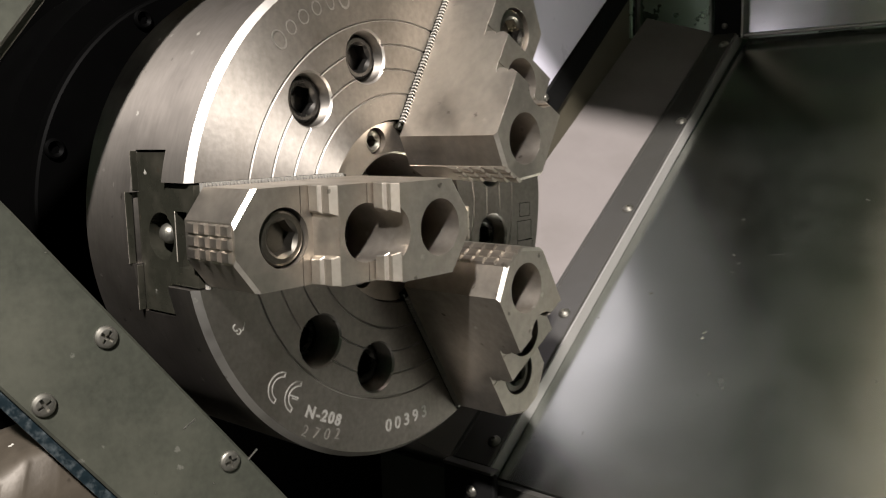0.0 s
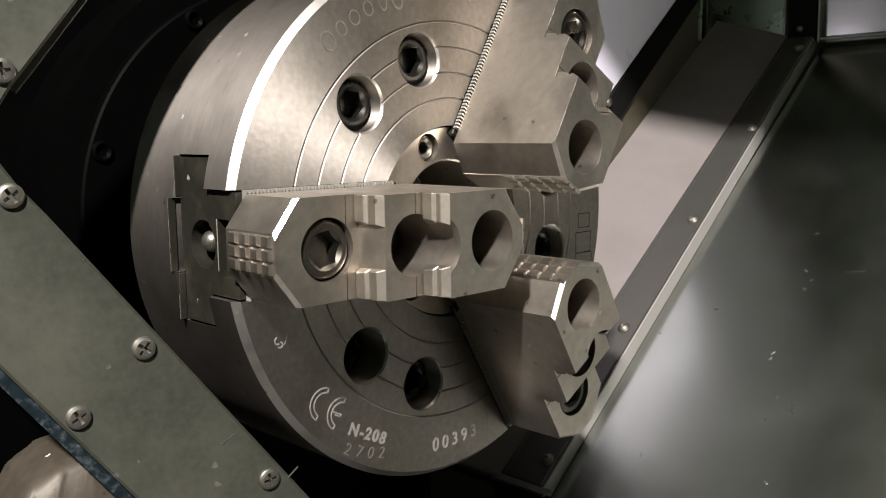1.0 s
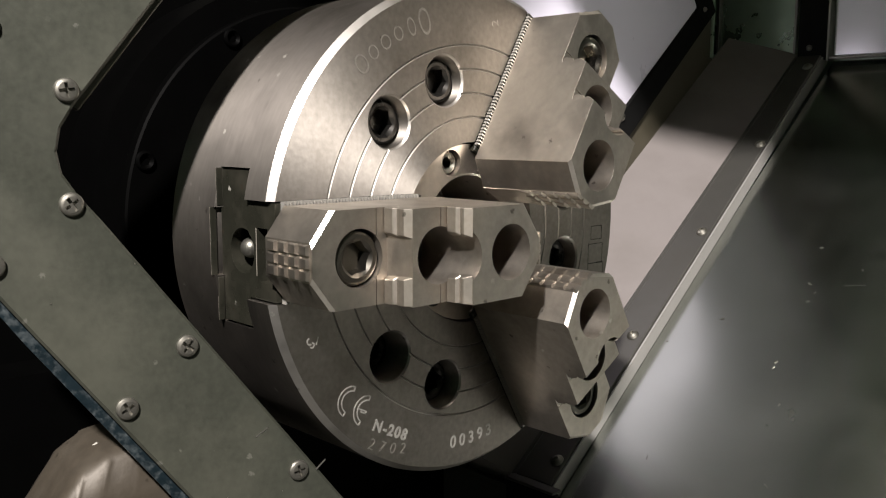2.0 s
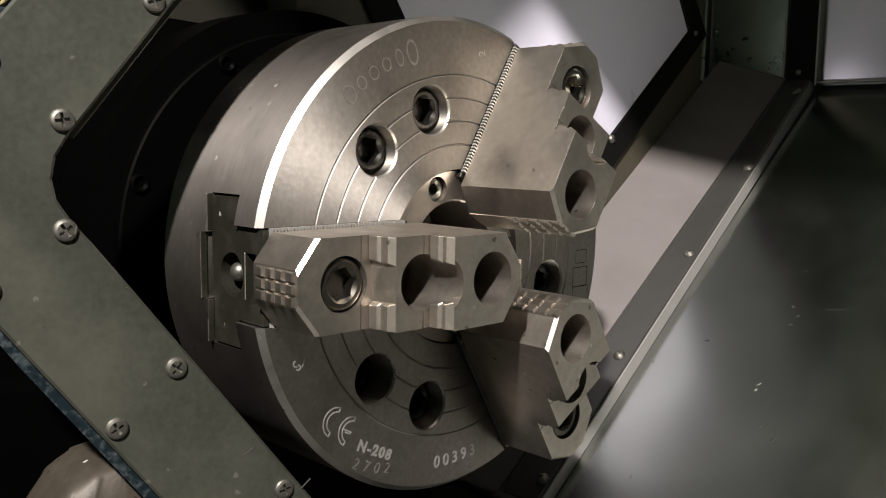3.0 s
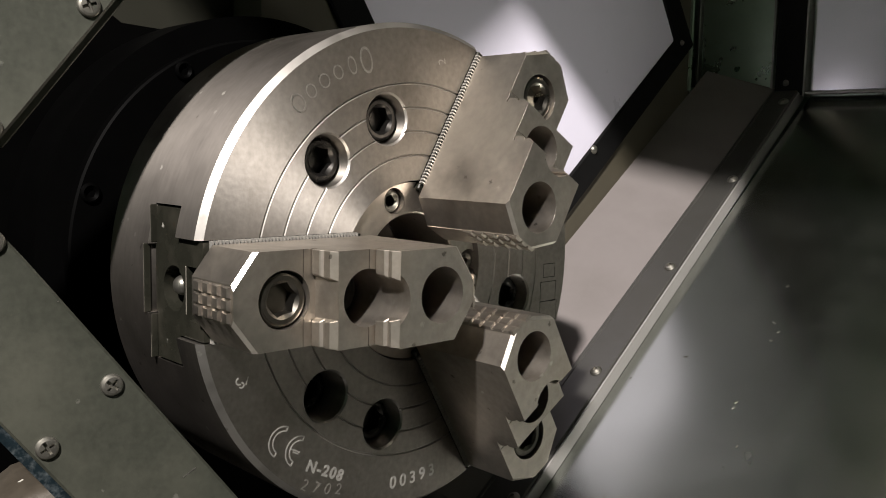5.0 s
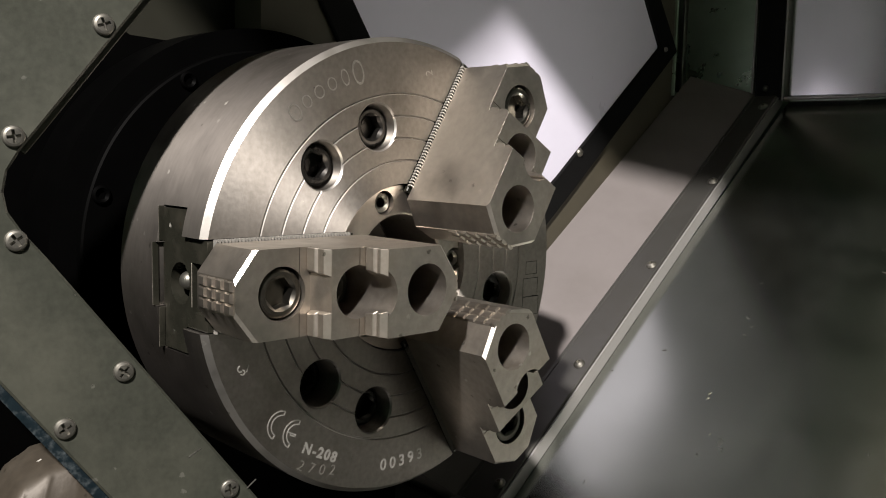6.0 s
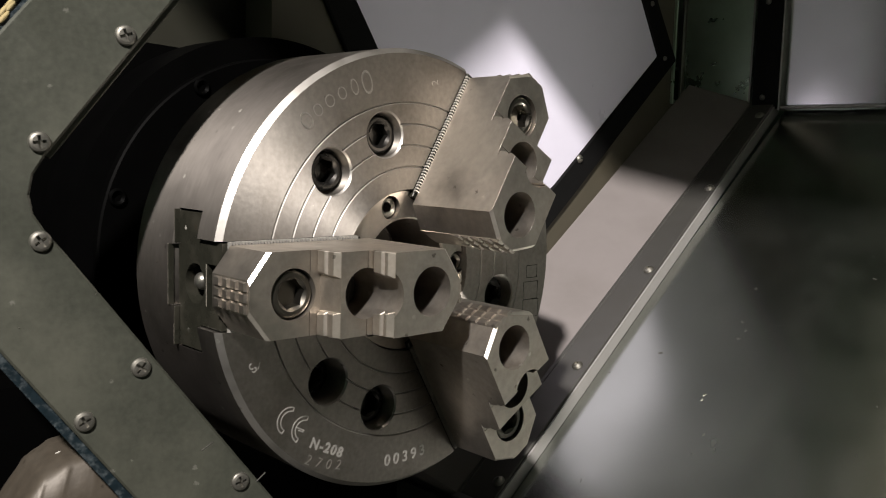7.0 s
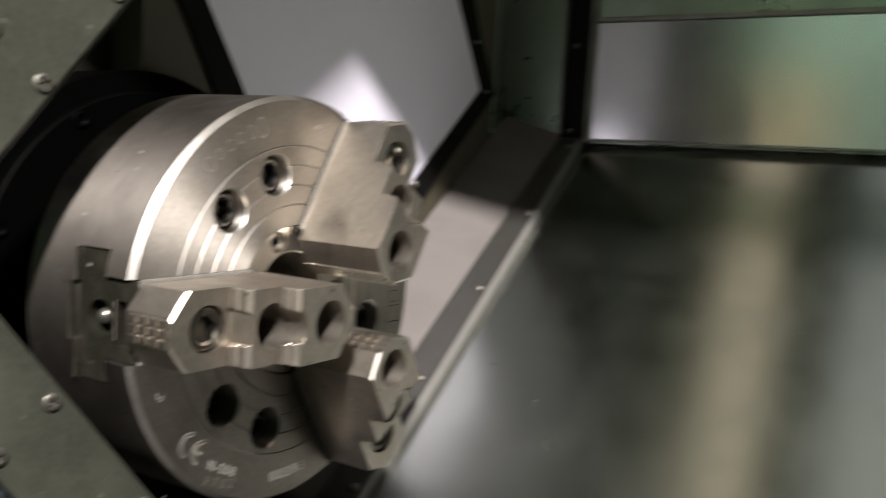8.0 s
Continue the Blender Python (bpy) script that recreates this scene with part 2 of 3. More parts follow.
for mat in (TURNED, SIDE, EDGE):
    chuck_body.data.materials.append(mat)
for poly in chuck_body.data.polygons:
    c, n = poly.center, poly.normal
    far_out = math.hypot(c.y, c.z) > 0.1005
    poly.material_index = 1 if far_out and abs(n.x) < 0.3 and c.x < -0.0034 else 2 if 0.3 < n.x < 0.95 else 0

# centre sleeve with three small screws, set a little back from the face
sleeve = turned([(-40, 25), (-3.2, 25), (-2.4, 25.8), (-2.4, 38.4), (-40, 38.4), (-40, 25)], 96)
holes = []
for a, rad in ((109.5, 32.3), (229.5, 32.3), (3.0, 34.5)):
    c = (rad * math.cos(radians(a)), rad * math.sin(radians(a)))
    holes.append(turned([(-14, 0), (-14, 5.6), (0, 5.6), (0, 0)], 32, Matrix.Translation((0, *c))))
centre_sleeve = part("centre_sleeve", sleeve, GROUND, chuck, "smooth steel sleeve round the dark bore", holes)
for a, rad in ((109.5, 32.3), (229.5, 32.3), (3.0, 34.5)):
    c = (rad * math.cos(radians(a)), rad * math.sin(radians(a)))
    socket_bolt("sleeve_screw", chuck, c, -4.2, 5.0, SCREW, depth=5, flats=4.5)
# black disc paints the shade down inside the bore
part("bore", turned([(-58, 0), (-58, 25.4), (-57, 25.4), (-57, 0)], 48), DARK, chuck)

for a, top in zip(BOLT_ANGLES, (-4.2, -4.6, -12.5, -7.5, -6, -6)):
    c = (66.7 * math.cos(radians(a)), 66.7 * math.sin(radians(a)))
    socket_bolt("mounting_bolt", chuck, c, top, 9.0, OXIDE, turn=a * 1.7)

# master jaws, which fill the slots, with the serrated seat on top
for n, a in enumerate(JAW_ANGLES):
    m = spun(a)
    bm = box((-17, 31, -17.9), (0.4, 101.5, 17.9), m)
    box((-35.5, 42, -29), (-17.2, 101.0, 29), m, bm)
    cuts = []
    if n == 0:
        box((-37.6, 42, -14.2), (-35.2, 100.5, 11.6), m, bm)
        cuts = [turned([(-12, 0), (-12, 8.6), (9, 8.6), (9, 0)], 32, m @ Matrix.Translation((-22, 95, 1)) @ Matrix.Rotation(radians(90), 4, "Z")),
                box((-11.5, 88, -8.5), (-4.5, 110, 11.5), m)]
    mj = part("master_jaw", bm, OILY, chuck, "oily serrated master jaw in its slot", cuts, bevel=0.5)
    teeth = bmesh.new()
    count = 44
    for k in range(count):
        u = 33.5 + k * 1.5
        pts = [(u, 0.3), (u + 0.2, 2.3), (u + 0.8, 2.3), (u + 1.0, 0.3)]
        prism(pts, -18.5, 18.5, lambda p, x, v: (x, p, v), teeth)
    bmesh.ops.transform(teeth, matrix=m, verts=teeth.verts)
    tagged(part("serration", teeth, MARK, mj, "fine steel serration teeth"), kind="stuff")
for x0, z0, z1 in ((-37.4, 15, 29.6), (-38.6, -12, 14.6), (-37.4, -29.6, -12.6)):
    r = math.sqrt(105.0**2 - ((z0 + z1) / 2) ** 2)
    part("slot_edge", box((x0, -r - 0.15, z0), (x0 + 0.65, -r + 2.5, z1)), OILY, chuck, "oily side wall of the slot", bevel=0.2)
    part("slot_rim", box((x0 - 0.1, -r - 0.2, z0), (x0 + 0.25, -r + 0.3, z1)), GROUND, chuck, "thin bright worn edge of the slot", bevel=0.15)
part("slot_rim", box((-12.3, -101.7, -9.5), (-11.75, -101.2, 8.5)), GROUND, chuck, "rubbed edge of the narrow slot", bevel=0.2)
ball = bmesh.new()
bmesh.ops.create_uvsphere(ball, u_segments=24, v_segments=16, radius=3.9, matrix=Matrix.Translation((-24.5, -96.0, -0.5)))
part("grease_nipple", ball, SCREW, chuck, "round steel grease nipple in the slot")


# stamped marks on the face
def text_mesh(text, size, place, name, lift=0.12, bold=0.0, mat=None):
    cu = bpy.data.curves.new(name, "FONT")
    cu.body, cu.size, cu.align_x, cu.align_y, cu.extrude, cu.offset = text, size, "CENTER", "CENTER", 0.05, bold
    cu.space_character = 1.25
    tmp = new(name, cu)
    me = bpy.data.meshes.new_from_object(tmp.evaluated_get(bpy.context.evaluated_depsgraph_get()))
    bpy.data.objects.remove(tmp)
    bm = bmesh.new()
    bm.from_mesh(me)
    bpy.data.meshes.remove(me)
    bmesh.ops.transform(bm, matrix=place, verts=bm.verts)
    return part(name, bm, mat or MARK, chuck, "faint worn stamped mark" if mat else "stamped mark in bright bare metal")


def on_face(y, z, turn, lift=0.12):
    """Letters on the chuck's face: their x runs along y, their y along z, turned in the face."""
    return Matrix(((0, 0, 1, lift), (1, 0, 0, y), (0, 1, 0, z), (0, 0, 0, 1))) @ Matrix.Rotation(radians(turn), 4, "Z")


text_mesh("N-208", 6.4, on_face(-47.6, -78.0, -26), "model_mark", bold=0.24)
for k, (ch, tilt) in enumerate(zip("00393", (-6, -3, 0, 4, 7))):
    text_mesh(ch, 7.6, on_face(-11.2 + 5.7 * k, -92.2 + (0.2, 0, -0.1, 0.2, 0.6)[k], tilt), "number_mark", bold=0.14)
text_mesh("2", 6.0, on_face(13.2, 90.3, 100), "jaw_number_mark", bold=-0.04, mat=FAINT)
for k, (ch, tilt) in enumerate(zip("2702", (-34, -30, -25, -20))):
    text_mesh(ch, 6.6, on_face(-57.5 + 5.6 * k, -81.6 - 2.7 * k + 0.25 * k * k, tilt), "worn_mark", lift=0.06, mat=FAINT, bold=-0.03)


def arc(cy, cz, r, a0, a1, width, mat, name, x1=0.16):
    bm = bmesh.new()
    steps = 20
    pts = [(cy + (r + width / 2) * math.cos(radians(a0 + (a1 - a0) * k / steps)), cz + (r + width / 2) * math.sin(radians(a0 + (a1 - a0) * k / steps))) for k in range(steps + 1)]
    pts += [(cy + (r - width / 2) * math.cos(radians(a0 + (a1 - a0) * k / steps)), cz + (r - width / 2) * math.sin(radians(a0 + (a1 - a0) * k / steps))) for k in range(steps, -1, -1)]
    return part(name, prism(pts, 0.0, x1, lambda a, b, h: (h, a, b), bm), mat, chuck, "thin stamped arc")


def stroke(y, z, half, turn, mat=None, wide=0.3, name="approval_mark"):
    part(name, box((0, -half, -wide), (0.16, half, wide), Matrix.Translation((0, y, z)) @ spun(turn)), mat or MARK, chuck, "thin stamped stroke")


for cy, cz in ((-68.0, -61.6), (-60.4, -67.0)):
    for r in (6.2, 4.4):
        arc(cy, cz, r, 66, 232, 0.5, MARK, "approval_mark")
    for a in (66, 232):
        stroke(cy + 5.3 * math.cos(radians(a)), cz + 5.3 * math.sin(radians(a)), 1.1, a)
stroke(-62.4, -66.0, 1.8, -28)
stroke(-61.7, -67.3, 1.6, -28)
stroke(-60.4, -67.5, 0.7, 62)
# the jaw's number, half worn away, beside a short stroke
arc(-87.0, -34.4, 1.2, 100, 300, 0.5, MARK, "jaw_mark")
arc(-86.0, -36.0, 1.0, -150, 90, 0.5, MARK, "jaw_mark")
stroke(-83.6, -34.6, 1.6, 72, wide=0.2, name="jaw_mark")
# the maker's name becomes plain outlined shapes along the rim
for k in range(6):
    a = 131.6 - 4.7 * k
    w, h = ((3.0, 4.0), (2.4, 2.9), (2.6, 2.9), (2.4, 2.9), (2.0, 3.7), (3.0, 5.4))[k]
    c = Vector((0, 92.0 * math.cos(radians(a)), 92.0 * math.sin(radians(a))))
    rim, core = [[(f * h * math.cos(t), f * w * math.sin(t)) for t in (2 * math.pi * q / 28 for q in range(28))] for f in (1.0, 0.80)]
    outer = prism(rim, -0.05, 0.16, lambda p, q, x: (x, p, q))
    inner = prism(core, -1, 1, lambda p, q, x: (x, p, q))
    for b in (outer, inner):
        bmesh.ops.transform(b, matrix=Matrix.Translation(c) @ spun(a), verts=b.verts)
    part("maker_shape", outer, FAINT, chuck, "plain outlined stamped shape", [inner])
# engraved scale frames on the far sector
for y0, z0, y1, z1 in ((84, -22, 96, -12), (84, -32, 97, -22), (86, -10, 95, -3)):
    outer = box((-0.05, y0, z0), (0.06, y1, z1))
    inner = box((-1, y0 + 0.28, z0 + 0.28), (1, y1 - 0.28, z1 - 0.28))
    part("engraved_frame", outer, OXIDE, chuck, "thin engraved outline", [inner])


# ---- hard jaws ----
def hard_jaw(angle):
    m = spun(angle)
    mid = m @ Vector((2, 62, 0))
    jaw = thing("chuck_jaw", mid, "stepped ground-steel hard jaw bolted on the chuck", "chuck jaw", "three jaws of the chuck")
    side = [(18.9, 2.4), (18.9, 53.5), (55.2, 53.5), (55.9, 42.5), (73.6, 42.5), (74.4, 29.8), (106.9, 29.8), (106.9, 2.4)]
    bm = prism(side, -17.2, 17.2, lambda u, x, v: (x, u, v))
    cuts = []
    for s in (1, -1):
        cuts.append(prism([(98.5, 17.7 * s), (107.4, 6.2 * s), (112, 6.2 * s), (112, 25 * s), (98.5, 25 * s)], -5, 60, lambda u, v, x: (x, u, v)))
        cuts.append(prism([(27.5, 17.7 * s), (19.3, 6.2 * s), (10, 6.2 * s), (10, 25 * s), (27.5, 25 * s)], -5, 60, lambda u, v, x: (x, u, v)))
        # chamfered edges of the slanted end facets
        for u0, v0, du, dv, nu, nv, top, c in ((98.5, 17.7, 0.612, -0.791, 0.791, 0.612, 29.8, 1.25), (27.5, 17.7, -0.581, -0.814, -0.814, 0.581, 53.5, 1.3)):
            tri = [(-c - 1, top + 1), (1, top - c - 1), (1, top + 1)]
            cuts.append(prism(tri, -1.5, 15.6, lambda o, x, h: (x, u0 + nu * o + du * h, s * (v0 + nv * o + dv * h))))
    for u, floor in ((87, 16), (61, 16), (35, 15)):
        cuts.append(turned([(floor, 0), (floor, 10.4), (70, 10.4), (70, 0)], 56, Matrix.Translation((0, u, 0))))
    cuts.append(turned([(0, 0), (0, 6.4), (20, 6.4), (20, 0)], 32, Matrix.Translation((0, 35, 0))))
    # thin relief grooves at the foot of each riser
    for u, x in ((79.4, 29.8), (60.4, 42.5)):
        cuts.append(box((x - 0.5, u - 0.22, -30), (x + 1, u + 0.22, 30)))
    for b in [bm, *cuts]:
        bmesh.ops.transform(b, matrix=m, verts=b.verts)
    body = part("body", bm, GROUND, jaw, cutters=cuts, bevel=1.0)
    body.data.materials.append(OILY)
    body.data.materials.append(RUBBED)
    for poly in body.data.polygons:
        # OILY on the hole floors paints in the shade down there
        if poly.normal.x > 0.9 and poly.center.x * 1000 + mid.x < 20:
            poly.material_index = 1
        elif 0.3 < poly.normal.x < 0.95 and poly.center.x * 1000 + mid.x > 20:
            poly.material_index = 2
    # raised gripping pads on both risers, either side of the bolt clearance
    for u, x0, x1 in ((73.8, 30.1, 42.2), (55.4, 42.8, 53.2)):
        for s in (1, -1):
            v0, v1 = sorted((6.6 * s, 17.1 * s))
            pad = prism([(u - 0.5, x0), (u + 2.2, x0), (u + 2.7, x0 + 0.7), (u + 2.2, x0 + 4.6), (u + 0.9, x0 + 5.6), (u + 1.7, x0 + 6.6), (u + 1.5, x1 - 2.6), (u - 0.3, x1 + 0.3), (u - 0.5, x1 - 0.3)], v0, v1, lambda p, q, v: (q, p, v))
            wedge = [v for v in pad.verts if abs(v.co.z) < 12 and v.co.y > u]
            for v in wedge:
                v.co.z += 1.8 * s * (v.co.y - u) / 2.7
            bmesh.ops.transform(pad, matrix=m, verts=pad.verts)
            part("riser_pad", pad, GROUND, jaw, "bright worn gripping pad", bevel=0.3)
    # the inner bolt takes OXIDE, darkened for the shade in its deep hole
    for u, mat in ((87, BOLT), (61, OXIDE)):
        socket_bolt("bolt", jaw, (u, 0), 28.6 if u == 87 else 24.0, 9.7, mat, "worn socket-head cap screw", 12 + angle, 10, 11, m)
    # gripping teeth on both noses
    for u0, d, x0, rows, name in ((106.9, 1, 7.0, 3, "outer_teeth"), (18.9, -1, 26.0, 4, "inner_teeth")):
        teeth = bmesh.new()
        for i in range(rows + 1):
            for j in range(3):
                x, v = x0 + 6.2 * i, -4.3 + 4.3 * j
                lo = [(x - 2.9, -2.0), (x + 2.9, -2.0), (x + 2.9, 2.0), (x - 2.9, 2.0)]
                rise = 1.5 if d > 0 else 0.9
                base = [teeth.verts.new((px, u0 - 0.3 * d, v + pv)) for px, pv in lo]
                tip = [teeth.verts.new((x + (px - x) * 0.86, u0 + d * rise * (1.0 if px > x else 0.45), v + pv * 0.72)) for px, pv in lo]
                teeth.faces.new(tip)
                teeth.faces.new(base)
                for k in range(4):
                    teeth.faces.new((base[k], base[(k + 1) % 4], tip[(k + 1) % 4], tip[k]))
        bmesh.ops.transform(teeth, matrix=m, verts=teeth.verts)
        part(name, teeth, GROUND, jaw, "small square steel gripping teeth")
    return jaw


for a in JAW_ANGLES:
    hard_jaw(a)

# ---- spindle nose behind the chuck ----
spindle = thing("spindle_flange", (-110, 0, 0), "round spindle flange with sunk screws, painted black for the shade", "spindle flange")
# flange and screws are black to stand in for shade on them
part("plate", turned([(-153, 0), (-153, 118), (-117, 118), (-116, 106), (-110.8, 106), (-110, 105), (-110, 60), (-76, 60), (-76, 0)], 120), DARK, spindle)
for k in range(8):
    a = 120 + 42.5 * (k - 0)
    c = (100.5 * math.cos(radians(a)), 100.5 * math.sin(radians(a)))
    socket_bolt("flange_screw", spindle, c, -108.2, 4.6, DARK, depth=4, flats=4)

# ---- headstock cover: a bent-cornered sheet round the opening ----
PC, PN = Vector((-19.9, -136.2, 0.6)), Vector((0.98474, -0.17184, 0.02738))


def on_cover(y, z, out=0.0):
    x = PC.x + (PN.y * (PC.y - y) + PN.z * (PC.z - z)) / PN.x
    return Vector((x, y, z)) + PN * out


cover = thing("headstock_cover", on_cover(-190, 36), "grey steel headstock cover plate with smudges and scratches", "cover plate")
inner_edge = [(-57, 186), (-112, 114), (-153, 60.5), (-160, 51.5), (-164.5, 44), (-166, 36.5), (-164.8, 29.5), (-160.5, 22.5), (-153, 13), (-86, -78), (-30, -154)]
outer_edge = [(-59, -182.5), (-125.9, -92.2), (-175.9, -23.2), (-197, 6.6), (-213, 29), (-217, 36), (-214, 44), (-195, 69), (-157, 117), (-102, 189)]
part("plate", prism(inner_edge + outer_edge, -5.0, 0.0, lambda y, z, h: on_cover(y, z, h)), COVER, cover, bevel=0.9)
lip = [(-60, 188), (-115, 116), (-156, 62.5), (-163, 53.5), (-158.0, 49.8), (-151.0, 58.8), (-110.0, 112.3), (-55.0, 184.3)]
part("inner_lip", prism(lip, -9.0, -5.1, lambda y, z, h: on_cover(y, z, h)), COVER, cover, "folded inner lip of the plate", bevel=0.4)
back = [(-62, 190), (-118, 116), (-157, 62), (-171, 37), (-157, 12), (-91, -78), (-34, -156), (-60.5, -186), (-128.4, -95.6), (-178.2, -26.2), (-219.5, 36), (-196, 69.6), (-158, 117.6), (-103, 189.8)]
back_frame = part("back_frame", prism(back, -13.0, -5.2, lambda y, z, h: on_cover(y, z, h)), BLUE, cover, "chipped blue-painted edge behind the plate")


def pan_screw(y, z, turn):
    at = on_cover(y, z)
    s = thing("cover_screw", at, "zinc cross-head pan screw in the cover plate", "screw", "screws of the headstock cover")
    q = PN.to_track_quat("X", "Z").to_matrix().to_4x4()
    m = Matrix.Translation(at) @ q @ spun(turn)
    bm = turned([(-0.5, 0), (-0.5, 3.95), (0.9, 3.9), (1.4, 3.5), (1.7, 2.7), (1.8, 1.5), (1.85, 0)], 32, m)
    cuts = [box((0.2, -2.4, -0.55), (5, 2.4, 0.55), m), box((0.2, -0.55, -2.4), (5, 0.55, 2.4), m)]
    part("head", bm, SCREW, s, cutters=cuts)


for y, z, t in ((-131, 98, 20), (-162.3, 56.2, 8), (-162.8, 19.4, 35), (-127.5, -32.3, 50), (-149, -51.3, 28), (-87, -86.6, 12), (-150.5, 117, 60), (-184, 75, 5), (-187, 1, 40), (-100, 139, 33), (-112, -103, 15), (-48, -138, 55)):
    pan_screw(y, z, t)
# scratches and weld nicks on the plate
for y, z, t, l in ((-101, -69, 30, 2.8), (-77.5, -86.5, 38, 2.6)):
    at = on_cover(y, z)
    q = PN.to_track_quat("X", "Z").to_matrix().to_4x4()
    part("scratch", box((-0.2, -l, -0.22), (0.12, l, 0.22), Matrix.Translation(at) @ q @ spun(t)), EDGE, cover, "bright raised scratch")

foam = bmesh.new()
rng = random.Random(4)
for k in range(210):
    f = k / 209
    if 0.42 < f < 0.47:
        continue
    off = 3.0 + rng.uniform(-0.8, 0.8) + 1.2 * math.sin(9 * f)
    y, z = -207 + 62 * f - 0.795 * off, 54 + 80 * f + 0.607 * off
    c = on_cover(y, z, -6 + rng.uniform(-1, 1))
    bmesh.ops.create_icosphere(foam, subdivisions=2, radius=rng.uniform(0.5, 1.5), matrix=Matrix.Translation(c) @ Matrix.Rotation(radians(52.6), 4, "X") @ Matrix.Diagonal((0.8, 2.3, 0.7, 1)))
tagged(part("sealing_foam", foam, FOAM, at=on_cover(-190, 92)), "ragged yellow foam bead along the cover plate edge", "sealing foam")

# headstock casting under the cover
block = prism([(-152, -72), (-140, -70), (-88, -142), (-88, -230), (-190, -230), (-176, -98), (-162, -78)], -62, -16, lambda y, z, h: on_cover(y, z, h))
bmesh.ops.triangulate(block, faces=block.faces)
bmesh.ops.subdivide_edges(block, edges=block.edges, cuts=7, use_grid_fill=True)
for v in block.verts:
    v.co += 1.6 * Vector(noise.noise_vector(v.co * 0.045)) + 0.5 * Vector(noise.noise_vector(v.co * 0.22))
bmesh.ops.smooth_vert(block, verts=block.verts, factor=0.5, use_axis_x=True, use_axis_y=True, use_axis_z=True)
tagged(part("headstock_casting", block, CAST, at=(-52, -150, -230), angle=180), "brown oily rough casting under the cover plate", "casting")

# ---- the bed: a slope that rises away from the front, 37 degrees steep ----
def on_bed(x, s, n):
    """s runs up the slope from its front edge, n stands on it."""
    y, z = s * 0.8, s * 0.6
    return Vector((x, y - 0.6 * n, z + 0.8 * n))


# n = -202 is the steel sheet, n = -191 the top of the strip
def slope(points, lo, hi):
    return prism(points, lo, hi, lambda x, s, n: on_bed(x, s, n))


S0, S1 = -8.0, 442.0
bed = part("bed_cover", slope([(-45, S0), (900, S0), (900, S1), (-45, S1)], -206, -202), SHEET, at=on_bed(300, 200, -206), bevel=0.6)
tagged(bed, "sloping brushed stainless bed cover sheet with smudges", "bed cover", kind="structure")
apron = part("bed_apron", box((-158, 108, -420), (900, 113, -166.5)), STRIP, at=(300, 110, -420))
tagged(apron, "dark steel apron under the sloping bed cover", "apron", kind="structure")
chute = part("chute_sheet", prism([(-130, -172.5), (-69, -195), (-69, -206), (-130, -206)], S0, S1, lambda x, n, s: on_bed(x, s, n)), CHUTE, at=on_bed(-100, 200, -204), bevel=0.4)
tagged(chute, "pale grey slanted chute sheet beside the chuck", "chute", kind="structure")
strip = thing("wiper_strip", on_bed(-60, 200, -202), "grey steel strip screwed along the sloping bed", "steel strip")
part("bar", slope([(-67, S0), (-40.3, S0), (-49.6, S1 - 4), (-69, S1 - 4)], -204, -191), STRIP, strip, bevel=0.8)
# lamplight on this face is put into its pale colour
part("bright_edge", slope([(-40.2, S0), (-38.9, S0), (-48.2, S1 - 4), (-49.5, S1 - 4)], -201.8, -192.4), PALE, strip, "side face of the strip, paler for the lamplight on it", bevel=0.3)
part("lip", slope([(-70.5, S0), (-67.2, S0), (-69.2, S1 - 4), (-72.5, S1 - 4)], -196.2, -191.6), STRIP, strip, "thin raised lip", bevel=0.5)


def dome_screw(at, axis, name, label, group, r=4.0, mat=SCREW):
    s = thing(name, at, label, "screw", group)
    q = Vector(axis).to_track_quat("X", "Z").to_matrix().to_4x4()
    m = Matrix.Translation(at) @ q
    part("head", turned([(-0.5, 0), (-0.5, r), (0.5, r), (1.6, r * 0.78), (2.4, r * 0.4), (2.6, 0)], 28, m), mat, s, cutters=[turned([(1.3, 0), (1.3, r * 0.36), (5, r * 0.36), (5, 0)], 6, m)])


for y, z in ((124, -151), (203.7, -86.2), (285.2, -24.8), (364.9, 36.6), (448.7, 97.3)):
    s = y * 0.8 + z * 0.6
    dome_screw(on_bed(-54.5 if y > 400 else -51 if y > 130 else -46, s, -191), (0, -0.6, 0.8), "strip_screw", "small domed screw in the steel strip", "screws of the steel strip")

part("end_bracket", box((-67, 99.5, -230), (-30, 104.0, -158.5)), RUBBER, strip, "black bracket plate at the strip's lower end", bevel=0.8)
part("bracket_rim", box((-67, 98.6, -158.3), (-31, 106.5, -156.6)), STRIP, strip, "thin folded rim", bevel=0.4)
dome_screw(Vector((-46, 99.5, -171)), (0, -1, 0), "bracket_screw", "small domed screw in the black end bracket", "screws of the steel strip", 3.6)

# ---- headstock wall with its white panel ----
# the shade on this wall is put into its colour
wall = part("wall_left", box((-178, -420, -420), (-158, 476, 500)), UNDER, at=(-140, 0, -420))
tagged(wall, "headstock wall in olive darkened for the shade on it", "wall", kind="structure")
# black sheet and block added where only shade lies round the chuck
recess = part("recess_shade_sheet", prism([(-420, 500), (-120, 500), (-118, 150), (-60, 112), (30, 108), (60, 60), (60, -420), (-420, -420)], -157.8, -154.5, lambda a, b, h: (h, a, b)), DARK, at=(-156, -200, -420))
tagged(recess, "black sheet added in place of shade behind the chuck", "wall sheet", kind="structure")
lower = part("foot_shade_block", box((-157, -420, -420), (-127.6, 112, -62)), DARK, at=(-142, -150, -420))
tagged(lower, "black block added in place of shade under the chuck", "wall sheet", kind="structure")
